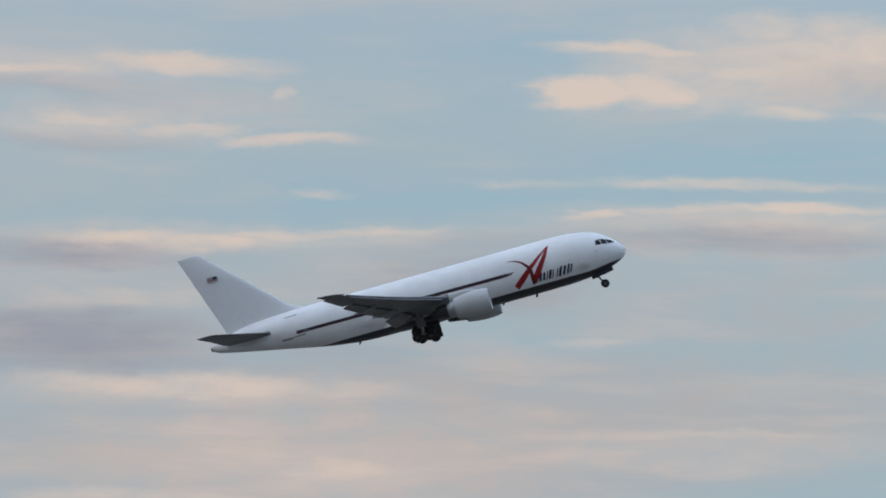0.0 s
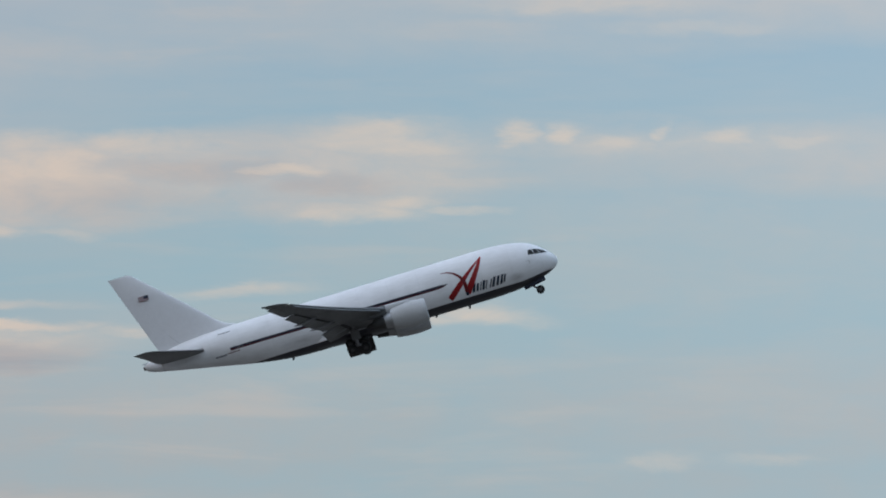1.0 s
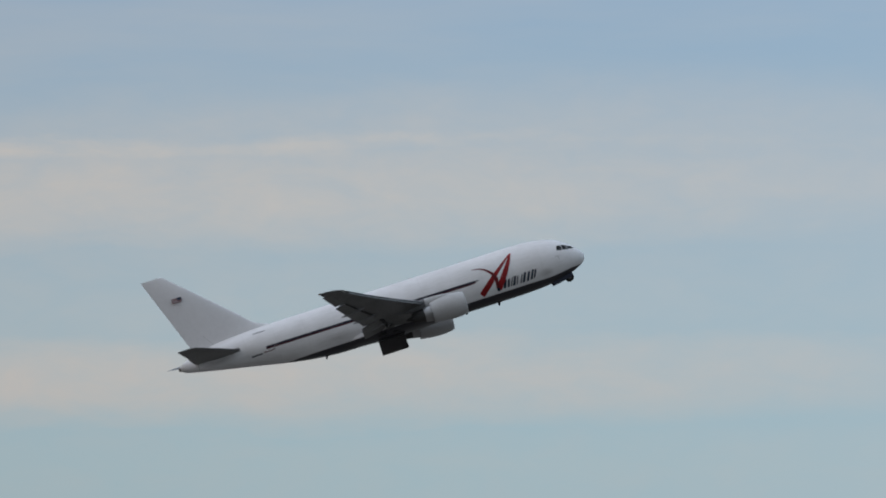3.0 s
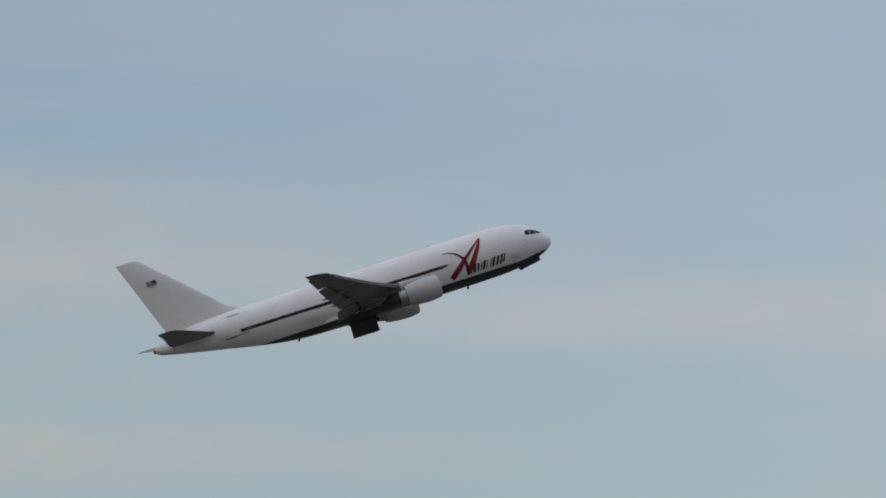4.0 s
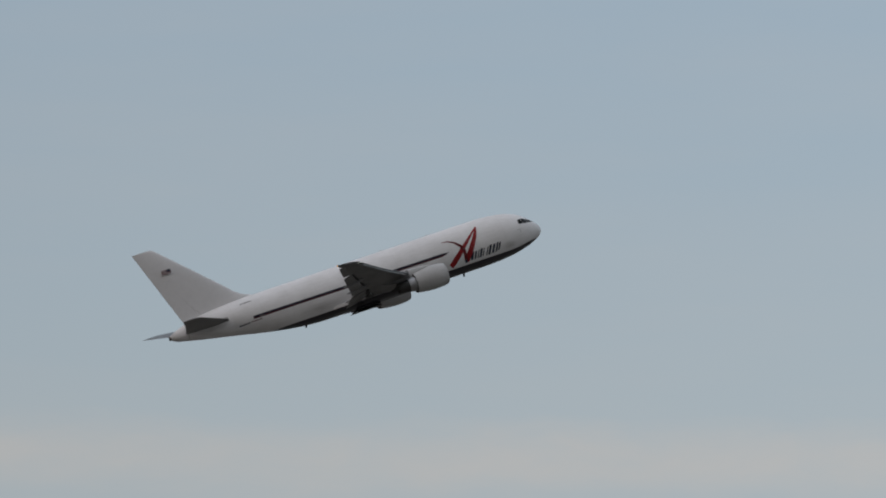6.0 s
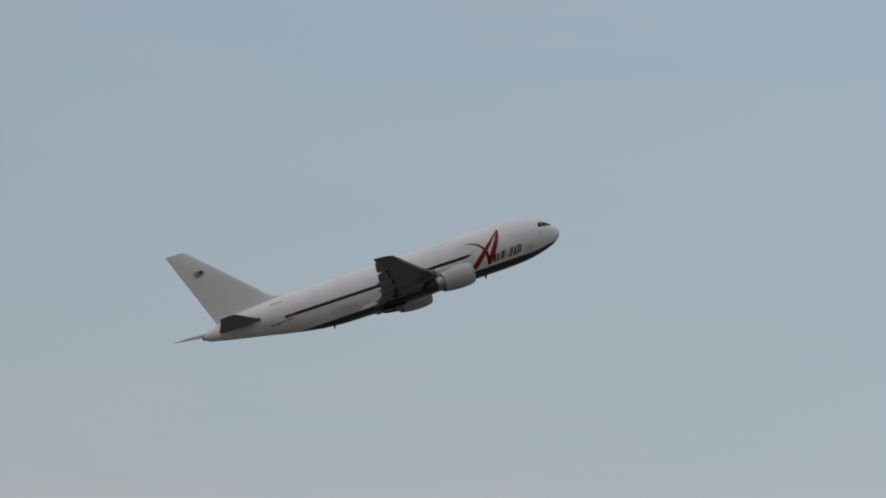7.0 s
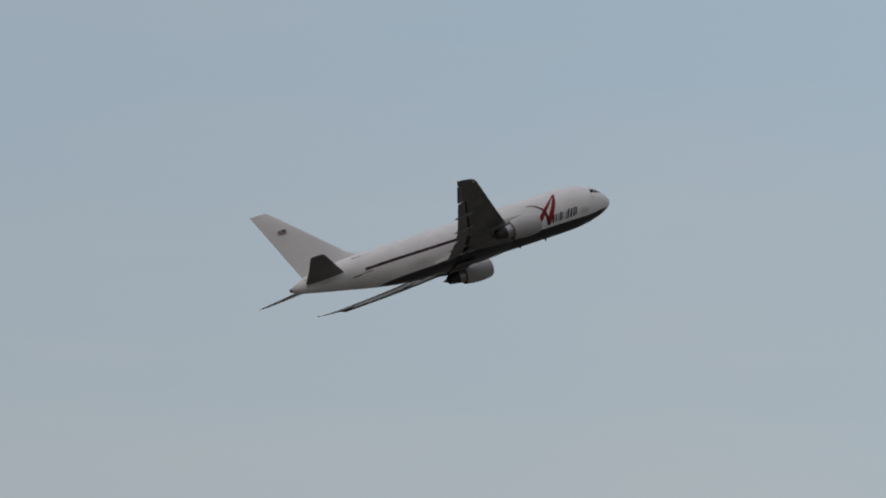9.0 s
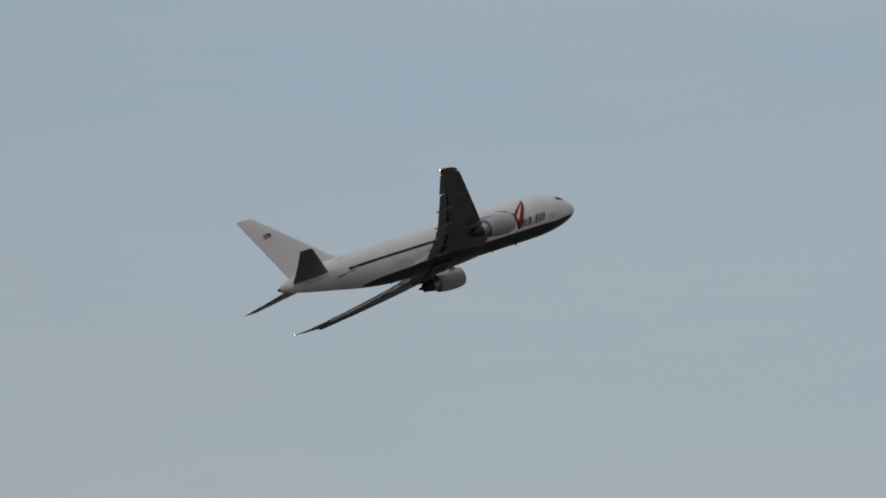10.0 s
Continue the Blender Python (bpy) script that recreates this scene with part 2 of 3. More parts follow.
def livery():
    """White fuselage paint over a navy belly, divided along a line that rises under the nose; faint soot and panel joints."""
    m = bpy.data.materials.new("fuselage_paint")
    m.use_nodes = True
    nt = m.node_tree
    b = nt.nodes["Principled BSDF"]
    at = (node(nt, "ShaderNodeTexCoord"), "Object")
    sep = node(nt, "ShaderNodeSeparateXYZ", i_0=at)
    edge = (node(nt, "ShaderNodeMapRange", mapping="SMOOTHSTEP", i_0=(sep, 0), i_1=-5.0, i_2=-0.4, i_3=-1.87, i_4=-1.4), 0)
    belly = (node(nt, "ShaderNodeMapRange", i_0=math_node(nt, "SUBTRACT", (sep, 2), edge), i_1=0.03, i_2=-0.03), 0)
    big = (node(nt, "ShaderNodeTexNoise", i_Vector=at, i_Scale=0.35, i_Detail=5.0), 0)
    drawn = (node(nt, "ShaderNodeVectorMath", operation="MULTIPLY", i_0=at, i_1=(0.35, 1.5, 1.5)), 0)
    fine = (node(nt, "ShaderNodeTexNoise", i_Vector=drawn, i_Scale=2.2, i_Detail=6.0, i_Roughness=0.65), 0)
    f = (node(nt, "ShaderNodeMapRange", i_0=math_node(nt, "MULTIPLY", math_node(nt, "ADD", big, fine), 0.5), i_1=0.4, i_2=0.72), 0)
    white = mix_colour(nt, f, (0.8, 0.8, 0.82, 1), (0.66, 0.66, 0.67, 1))
    # grime that streaks back from the nose gear bay and under the wing root
    # the third patch, below the tailplane, paints its contact shadow along with grime
    for place, size, amount in (((-4.9, -2.0, -1.25), (0.9, 3.0, 0.55), 0.45), ((-29.5, -2.2, -1.1), (2.6, 3.0, 0.7), 0.3),
                                ((-42.6, -1.5, 0.55), (2.6, 2.0, 0.45), 0.4), ((-47.2, 0.0, 1.0), (1.5, 1.5, 1.2), 0.55)):
        d = (node(nt, "ShaderNodeVectorMath", operation="SUBTRACT", i_0=at, i_1=place), 0)
        d = (node(nt, "ShaderNodeVectorMath", operation="DIVIDE", i_0=d, i_1=size), 0)
        r = (node(nt, "ShaderNodeVectorMath", operation="LENGTH", i_0=d), "Value")
        w = (node(nt, "ShaderNodeMapRange", mapping="SMOOTHSTEP", i_0=r, i_1=1.2, i_2=0.0, i_3=0.0, i_4=amount), 0)
        white = mix_colour(nt, math_node(nt, "MULTIPLY", w, math_node(nt, "ADD", fine, 0.4)), white, (0.2, 0.19, 0.18, 1))
    # circumferential skin joints
    joint = math_node(nt, "ABSOLUTE", math_node(nt, "SUBTRACT", math_node(nt, "FRACT", math_node(nt, "MULTIPLY", (sep, 0), 0.29)), 0.5))
    joint = (node(nt, "ShaderNodeMapRange", i_0=joint, i_1=0.012, i_2=0.0, i_3=0.0, i_4=0.16), 0)
    white = mix_colour(nt, joint, white, (0.35, 0.35, 0.36, 1))
    navy = mix_colour(nt, f, (0.02, 0.021, 0.031, 1), (0.036, 0.035, 0.038, 1))
    col = mix_colour(nt, belly, white, navy)
    nt.links.new(col[0].outputs[2], b.inputs["Base Color"])
    r = (node(nt, "ShaderNodeMapRange", i_0=fine, i_1=0.3, i_2=0.7, i_3=0.3, i_4=0.45), 0)
    nt.links.new(r[0].outputs[0], b.inputs["Roughness"])
    bp = node(nt, "ShaderNodeBump", i_Strength=0.3, i_Distance=0.006, i_Height=big)
    nt.links.new(bp.outputs[0], b.inputs["Normal"])
    return m


FUSELAGE = livery()
WHITE = paint("white_paint", (0.78, 0.78, 0.8), 0.35)
FIN_WHITE = paint("fin_paint", (0.73, 0.73, 0.75), 0.4, dirt=0.05, scale=0.3)
NACELLE = paint("nacelle_paint", (0.48, 0.483, 0.49), 0.38)
NACELLE_GREY = paint("pale_grey_paint", (0.56, 0.56, 0.57), 0.4)
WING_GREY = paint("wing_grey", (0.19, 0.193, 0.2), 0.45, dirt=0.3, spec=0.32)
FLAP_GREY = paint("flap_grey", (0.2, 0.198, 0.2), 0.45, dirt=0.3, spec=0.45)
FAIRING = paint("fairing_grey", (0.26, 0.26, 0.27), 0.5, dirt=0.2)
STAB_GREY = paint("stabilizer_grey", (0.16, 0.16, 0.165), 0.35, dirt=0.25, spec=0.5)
BARE = paint("bare_metal", (0.42, 0.42, 0.43), 0.42, metal=0.8, dirt=0.1, scale=2)
SOOT_SHADE = paint("sooty_shade_metal", (0.05, 0.048, 0.046), 0.55, metal=0.3, dirt=0.25, scale=2)
HOT = paint("exhaust_metal", (0.23, 0.21, 0.2), 0.4, metal=0.8, dirt=0.25, scale=2)
NAVY = paint("navy_paint", (0.022, 0.028, 0.055), 0.4)
MAROON = paint("maroon_paint", (0.12, 0.018, 0.028), 0.4)
RED = paint("red_paint", (0.5, 0.025, 0.03), 0.4)
DARK_RED = paint("dark_red_paint", (0.26, 0.02, 0.028), 0.4)
DOOR = paint("gear_door_paint", (0.05, 0.044, 0.044), 0.55)
BAR_NAVY = paint("bar_navy", (0.02, 0.035, 0.07), 0.4)
FLAG_WHITE = paint("flag_white", (0.42, 0.42, 0.44), 0.5)
FLAG_RED = paint("flag_red", (0.2, 0.05, 0.06), 0.5)
GLASS = paint("cockpit_glass", (0.012, 0.014, 0.018), 0.06, dirt=0.1)
BLACK = paint("shade_black", (0.02, 0.02, 0.021), 0.7)
RUBBER = paint("tyre_rubber", (0.018, 0.018, 0.018), 0.8, dirt=0.25, scale=6)
HUB = paint("wheel_hub_paint", (0.07, 0.07, 0.072), 0.5, scale=6)
STEEL = paint("gear_steel", (0.35, 0.35, 0.36), 0.35, metal=0.5, scale=5)
SEAL = paint("seal_plate_grey", (0.4, 0.39, 0.38), 0.5, dirt=0.3, scale=3)
FADED = paint("faded_marking", (0.2, 0.2, 0.225), 0.5)
PORT = paint("port_plate", (0.6, 0.6, 0.61), 0.5)
LAMP_FRONT = glow("lamp_front", (0.92, 1.0, 0.95), 0.7)
LAMP_AMBER = glow("lamp_amber", (1.0, 0.5, 0.2), 26.0)
LAMP_WHITE = glow("lamp_white", (1.0, 0.92, 0.85), 6.0)


def grass():
    m = bpy.data.materials.new("dry_grass")
    m.use_nodes = True
    nt = m.node_tree
    b = nt.nodes["Principled BSDF"]
    at = (node(nt, "ShaderNodeTexCoord"), "Object")
    big = (node(nt, "ShaderNodeTexNoise", i_Vector=at, i_Scale=0.008, i_Detail=5.0), 0)
    fine = (node(nt, "ShaderNodeTexNoise", i_Vector=at, i_Scale=1.5, i_Detail=6.0), 0)
    c = mix_colour(nt, big, (0.086, 0.077, 0.064, 1), (0.13, 0.112, 0.094, 1))
    c = mix_colour(nt, math_node(nt, "MULTIPLY", fine, 0.5), c, (0.082, 0.073, 0.064, 1))
    nt.links.new(c[0].outputs[2], b.inputs["Base Color"])
    b.inputs["Roughness"].default_value = 0.95
    nt.links.new(node(nt, "ShaderNodeBump", i_Strength=0.6, i_Distance=0.05, i_Height=fine).outputs[0], b.inputs["Normal"])
    return m


# ---------------------------------------------------------------- mesh helpers
def part(name, bm, material, parent, label="", smooth=True, m=None):
    """Links a bmesh as one mesh object under a thing or a part."""
    bmesh.ops.recalc_face_normals(bm, faces=bm.faces)
    me = bpy.data.meshes.new(name)
    bm.to_mesh(me)
    bm.free()
    me.materials.append(material)
    if smooth:
        me.shade_smooth()
        me.set_sharp_from_angle(angle=radians(38))
    ob = new(name, me)
    if parent:
        ob.parent = parent
    if m is not None:
        ob.matrix_basis = m
    return tagged(ob, label)


def loft(rings, caps=True, closed=True, bm=None):
    """A skin over rings of equally many points."""
    bm = bm or bmesh.new()
    rows = [[bm.verts.new(p) for p in r] for r in rings]
    n = len(rings[0])
    for a, b in zip(rows, rows[1:]):
        for i in range(n if closed else n - 1):
            j = (i + 1) % n
            bm.faces.new((a[i], a[j], b[j], b[i]))
    if caps and closed:
        bm.faces.new(rows[0])
        bm.faces.new(rows[-1])
    bmesh.ops.remove_doubles(bm, verts=bm.verts, dist=1e-4)
    return bm


def curve_at(table, x):
    """Smooth (Catmull-Rom) reading of rows (x, a, b, c), x falling from 0."""
    xs = [r[0] for r in table]
    x = min(max(x, xs[0]), xs[-1])
    i = max(k for k in range(len(xs) - 1) if xs[k] <= x)
    h = xs[i + 1] - xs[i]
    u = (x - xs[i]) / h
    out = []
    for c in range(1, len(table[0])):
        p0, p1 = table[i][c], table[i + 1][c]
        m0 = (p1 - table[i - 1][c]) / (xs[i + 1] - xs[i - 1]) if i else (p1 - p0) / h
        m1 = (table[i + 2][c] - p0) / (xs[i + 2] - xs[i]) if i + 2 < len(xs) else (p1 - p0) / h
        out.append((2 * u**3 - 3 * u**2 + 1) * p0 + (u**3 - 2 * u**2 + u) * h * m0 + (-2 * u**3 + 3 * u**2) * p1 + (u**3 - u**2) * h * m1)
    return out


# distance aft of the nose: top, bottom, half width
NOSE = ((0, -0.54, -0.54, 0.0), (0.05, -0.27, -0.8, 0.26), (0.15, -0.05, -0.99, 0.45), (0.3, 0.16, -1.15, 0.63), (0.5, 0.38, -1.31, 0.82),
        (0.8, 0.68, -1.48, 1.04), (1.2, 1.05, -1.67, 1.28), (1.8, 1.55, -1.89, 1.57), (2.4, 1.96, -2.07, 1.8), (3.0, 2.24, -2.21, 1.99),
        (3.8, 2.49, -2.37, 2.18), (5.0, 2.73, -2.53, 2.36), (6.5, 2.88, -2.63, 2.47), (8.5, 2.94, -2.67, 2.515), (20.0, 2.94, -2.67, 2.515))
TAIL = ((20.0, 2.94, -2.67, 2.515), (27.5, 2.94, -2.67, 2.515), (30.0, 2.94, -2.6, 2.51), (32.5, 2.94, -2.36, 2.48), (34.5, 2.94, -2.05, 2.4),
        (36.5, 2.92, -1.67, 2.28), (39, 2.86, -1.14, 2.02), (42, 2.66, -0.53, 1.58), (44, 2.36, -0.12, 1.17), (45.5, 2.0, 0.22, 0.82),
        (46.6, 1.62, 0.5, 0.5), (47.17, 1.32, 0.82, 0.24))


def body_at(x):
    """Top, bottom and half width of the fuselage at body x (negative aft)."""
    return curve_at(NOSE if -x <= 20 else TAIL, -x)


def skin(x, z, lift=0.012, side=-1):
    """The point of the fuselage side at (x, z), lifted off the skin."""
    top, bot, hw = body_at(x)
    c, h = (top + bot) / 2, max((top - bot) / 2, 1e-3)
    u = min(max((z - c) / h, -0.999), 0.999)
    y = hw * math.sqrt(1 - u * u)
    n = Vector((0, y / hw**2, (z - c) / h**2)).normalized()
    return Vector((x, side * (y + lift * n.y), z + lift * n.z))


def decal(name, line, material, parent, label="", cells=6, side=-1, thick=0.014):
    """A thin painted band on the fuselage side along rows (x, z, width), width across the line."""
    pts = []
    for a, b in zip(line, line[1:]):
        for k in range(cells):
            pts.append([p + (q - p) * k / cells for p, q in zip(a, b)])
    pts.append(list(line[-1]))
    bm = bmesh.new()
    rows = []
    for i, (x, z, w) in enumerate(pts):
        ax, az, _ = pts[max(i - 1, 0)]
        bx, bz, _ = pts[min(i + 1, len(pts) - 1)]
        d = math.hypot(bx - ax, bz - az)
        nx, nz = -(bz - az) / d, (bx - ax) / d
        rows.append([bm.verts.new(skin(x + nx * w * s, z + nz * w * s, thick, side)) for s in (-0.5, -0.17, 0.17, 0.5)])
    for a, b in zip(rows, rows[1:]):
        for i in range(3):
            bm.faces.new((a[i], a[i + 1], b[i + 1], b[i]))
    bmesh.ops.solidify(bm, geom=bm.faces, thickness=0.01)
    return part(name, bm, material, parent, label)


def slab(name, corners, material, parent, label="", side=-1, lift=0.014, cells=3):
    """A small flat patch on the fuselage side from four (x, z) corners."""
    bm = bmesh.new()
    (a, b, c, d) = corners
    grid = []
    for i in range(cells + 1):
        u = i / cells
        row = []
        for j in range(cells + 1):
            v = j / cells
            p = [(1 - u) * ((1 - v) * a[k] + v * b[k]) + u * ((1 - v) * d[k] + v * c[k]) for k in (0, 1)]
            row.append(bm.verts.new(skin(p[0], p[1], lift, side)))
        grid.append(row)
    for r, s in zip(grid, grid[1:]):
        for j in range(cells):
            bm.faces.new((r[j], r[j + 1], s[j + 1], s[j]))
    bmesh.ops.solidify(bm, geom=bm.faces, thickness=0.01)
    return part(name, bm, material, parent, label)


def lifting(sections, up, n=14, camber=0.02, lo=0.0, hi=1.0):
    """A surface lofted over (leading edge, trailing edge, thickness ratio); lo..hi keeps that stretch of the chord."""
    rings = []
    for n_sec, (le, te, tc) in enumerate(sections):
        ring = []
        u0 = lo[n_sec] if isinstance(lo, list) else lo
        u1 = hi[n_sec] if isinstance(hi, list) else hi
        le, te = Vector(le), Vector(te)
        chord = (te - le).length
        for s in (1, -1):
            for i in range(n + 1):
                k = i / n if s > 0 else 1 - i / n
                u = u0 + (u1 - u0) * 0.5 * (1 - math.cos(math.pi * k))
                t = 5 * tc * (0.2969 * math.sqrt(max(u, 0)) - 0.126 * u - 0.3516 * u * u + 0.2843 * u**3 - 0.1036 * u**4)
                ring.append(le.lerp(te, u) + Vector(up) * chord * (s * t + 4 * camber * u * (1 - u)))
        rings.append(ring)
    return loft(rings)


def spin(profile, n=40, axis_at=(0, 0, 0)):
    """A body of revolution about x through axis_at from rows (x, radius)."""
    rings = []
    for x, r in profile:
        rings.append([(axis_at[0] + x, axis_at[1] + r * math.cos(2 * math.pi * i / n), axis_at[2] + r * math.sin(2 * math.pi * i / n)) for i in range(n)])
    return loft(rings, caps=False)


def box(size, at=(0, 0, 0), bevel=0.02):
    bm = bmesh.new()
    bmesh.ops.create_cube(bm, size=1)
    for v in bm.verts:
        v.co = Vector((v.co.x * size[0] + at[0], v.co.y * size[1] + at[1], v.co.z * size[2] + at[2]))
    if bevel:
        bmesh.ops.bevel(bm, geom=bm.edges[:], offset=bevel, segments=2, affect="EDGES")
    return bm


def rod(a, b, r, n=12, r2=None):
    a, b = Vector(a), Vector(b)
    q = (b - a).to_track_quat("Z", "Y")
    rings = []
    for p, rr in ((a, r), (b, r if r2 is None else r2)):
        rings.append([p + q @ Vector((rr * math.cos(2 * math.pi * i / n), rr * math.sin(2 * math.pi * i / n), 0)) for i in range(n)])
    return loft(rings)


# ---------------------------------------------------------------- ground
bm = bmesh.new()
bmesh.ops.create_circle(bm, cap_ends=True, segments=96, radius=4600)
ground = part("ground", bm, grass(), None, smooth=False)
tagged(ground, "wide flat dry grass field below the sky", "ground", kind="structure")

# ---------------------------------------------------------------- the aircraft
aircraft = tagged(new("cargo_aircraft"), "white twin-engine cargo jet with navy belly, climbing with gear retracting", "airplane")


def make_fuselage():
    stations = [0.004, 0.02, 0.05, 0.1, 0.15, 0.22, 0.3, 0.4, 0.5, 0.65, 0.8, 1.0, 1.2, 1.5, 1.8, 2.1, 2.4, 2.7, 3, 3.4, 3.8, 4.4, 5, 5.7, 6.5, 7.5, 8.5]
    stations += [10 + i for i in range(0, 20, 2)] + [28.5 + 0.75 * i for i in range(24)] + [46, 46.3, 46.6, 46.9, 47.17]
    n = 72
    rings = []
    for s in stations:
        if s < 0.05:
            top, bot, hw = -0.54 + 0.27 * math.sqrt(s / 0.05), -0.54 - 0.26 * math.sqrt(s / 0.05), 0.26 * math.sqrt(s / 0.05)
        else:
            top, bot, hw = body_at(-s)
        c, h = (top + bot) / 2, (top - bot) / 2
        rings.append([(-s, hw * math.cos(2 * math.pi * i / n), c + h * math.sin(2 * math.pi * i / n)) for i in range(n)])
    return part("fuselage", loft(rings), FUSELAGE, aircraft, "white fuselage with navy belly and maroon cheat line")


fuselage = make_fuselage()
part("exhaust_pipe", spin([(0.1, 0.27), (-0.22, 0.22), (-0.24, 0.17), (0.05, 0.15)], 24, (-47.12, 0, 1.07)), HOT, fuselage, "dark auxiliary exhaust pipe")


def make_belly_fairing():
    rings = []
    n = 40
    for s, w, d in ((14.6, 0.8, -0.06), (15.8, 1.5, 0.06), (17.2, 2.1, 0.16), (19, 2.5, 0.24), (22, 2.62, 0.28), (25, 2.56, 0.25), (27.2, 2.2, 0.14), (28.6, 1.6, 0.02), (29.6, 0.9, -0.1)):
        rings.append([(-s, w * math.cos(math.pi + math.pi * i / n), -1.5 - (1.0 + d) * abs(math.sin(math.pi * i / n)) ** 0.7) for i in range(n + 1)])
    return part("belly_fairing", loft(rings), FUSELAGE, aircraft, "navy and white wing to body fairing")


make_belly_fairing()


# nose windows: corners (x, z) front low, front high, rear high, rear low
for side in (-1, 1):
    for corners in (((-0.86, 0.5), (-1.24, 0.84), (-1.92, 1.16), (-1.6, 0.58)),
                    ((-1.65, 0.58), (-1.97, 1.17), (-2.42, 1.28), (-2.3, 0.64)),
                    ((-2.36, 0.65), (-2.48, 1.28), (-2.9, 1.26), (-3.02, 0.74))):
        slab("window_pane", corners, GLASS, fuselage, "dark cockpit window pane", side)

# stripe along the body side
decal("stripe", [(-37.5, 0.34, 0.22), (-25, 0.25, 0.22), (-13.5, 0.17, 0.22), (-12.45, 0.2, 0.05)], NAVY, fuselage, "dark navy stripe")
decal("stripe", [(-37.5, 0.175, 0.17), (-25, 0.085, 0.17), (-13.5, 0.005, 0.17), (-12.7, 0.07, 0.05)], MAROON, fuselage, "maroon stripe")

# red emblem: three curved strokes
decal("emblem_stroke", [(-12.62, -1.52, 0.62), (-11.55, -0.64, 0.62), (-10.52, 0.25, 0.46), (-9.3, 1.22, 0.26), (-8.2, 2.04, 0.1)], RED, fuselage, "red emblem stroke", 5)
decal("emblem_stroke", [(-8.17, 2.03, 0.16), (-8.75, 1.1, 0.42), (-9.6, -0.1, 0.6), (-10.6, -1.42, 0.66)], RED, fuselage, "red emblem stroke", 5, thick=0.02)
decal("emblem_stroke", [(-12.9, 1.5, 0.05), (-12.2, 1.42, 0.12), (-11.5, 1.1, 0.2), (-10.9, 0.5, 0.3), (-10.6, -0.2, 0.38), (-10.62, -1.2, 0.4)], DARK_RED, fuselage, "red emblem stroke", 5, thick=0.026)

decal("emblem_tail", [(-10.62, -1.25, 0.34), (-10.66, -1.62, 0.3)], BAR_NAVY, fuselage, "dark foot of the emblem", 2, thick=0.03)

# slanted bars on the side, of uneven height, weight and lean
for x0, w, z0, z1, lean in ((-10.08, 0.3, -1.52, -0.62, 0.34), (-9.62, 0.24, -1.5, -0.68, 0.34), (-9.22, 0.12, -1.5, -0.66, 0.4), (-8.98, 0.28, -1.52, -0.58, 0.4), (-8.56, 0.12, -1.5, -0.64, 0.4),
                            (-8.1, 0.14, -1.52, -0.66, 0.44), (-7.84, 0.28, -1.52, -0.52, 0.44), (-7.36, 0.28, -1.5, -0.55, 0.44), (-6.9, 0.26, -1.48, -0.5, 0.44), (-6.5, 0.2, -1.4, -0.56, 0.44)):
    slab("slanted_bar", ((x0, z0), (x0 + w, z0), (x0 + w + lean * (z1 - z0), z1), (x0 + lean * (z1 - z0), z1)), BAR_NAVY, fuselage, "navy slanted bar")
# small marks near the tail, broken into short dashes
for x0, x1, z0, z1, count, mat in ((-38.4, -36.95, 2.16, 2.28, 6, FADED), (-39.3, -38.0, -0.27, -0.09, 5, BAR_NAVY), (-37.85, -36.5, -0.19, -0.05, 5, MAROON)):
    step = (x1 - x0) / count
    for k in range(count):
        xa, rise = x0 + k * step, 0.03 * (k % 2)
        slab("marking_bar", ((xa, z0), (xa + step * 0.8, z0), (xa + step * 0.8, z1 - rise), (xa, z1 - rise)), mat, fuselage, "thin dark marking bar", cells=1)
for x0, z0, x1, z1 in ((-3.45, 0.1, -3.05, 0.17), (-3.12, -0.28, -3.05, 0.17)):
    slab("probe_mark", ((x0, z0), (x1, z0), (x1, z1), (x0, z1)), NACELLE_GREY, fuselage, "small grey probe mark")
# worn plates over which the tailplane trims, their grey also painting its contact shadow, and the joint of the tail
# cone
for side in (-1, 1):
    slab("seal_plate_shade", ((-40.3, 0.82), (-44.6, 0.86), (-44.5, 1.3), (-40.4, 1.3)), SEAL, fuselage, "worn tailplane seal plate, greyed for contact shadow", side, cells=6)
    decal("cone_joint", [(-45.2, 0.3, 0.035), (-45.2, 1.0, 0.035), (-45.2, 1.9, 0.035)], SEAL, fuselage, "thin joint before the tail cone", 4, side)


# blade antennas
for x, z0, h, c in ((-10.75, -2.66, -0.36, 0.32), (-31.1, -2.52, -0.28, 0.3), (-14.6, -2.7, -0.18, 0.3), (-13.5, 2.94, 0.1, 0.3), (-19.5, 2.94, 0.09, 0.3)):
    bm = lifting([((x + c / 2, 0, z0 - 0.1 * h), (x - c / 2, 0, z0 - 0.1 * h), 0.16), ((x - 0.02, 0, z0 + h), (x - c / 2 - 0.05, 0, z0 + h), 0.12)], (0, 1, 0), 8, 0)
    part("antenna", bm, PORT if h > 0 else NAVY, aircraft, "blade antenna")


def wing_z(y):
    s = max(0, (abs(y) - 2.5) / 21.2)
    return -1.35 + 2.45 * s + 1.15 * s * s


def wing_le(y):
    return -16.1 - 0.655 * (abs(y) - 2.5)


def wing_te(y):
    y = abs(y)
    return -26.3 - 0.12 * (y - 2.5) if y < 8 else -26.96 - 0.352 * (y - 8)


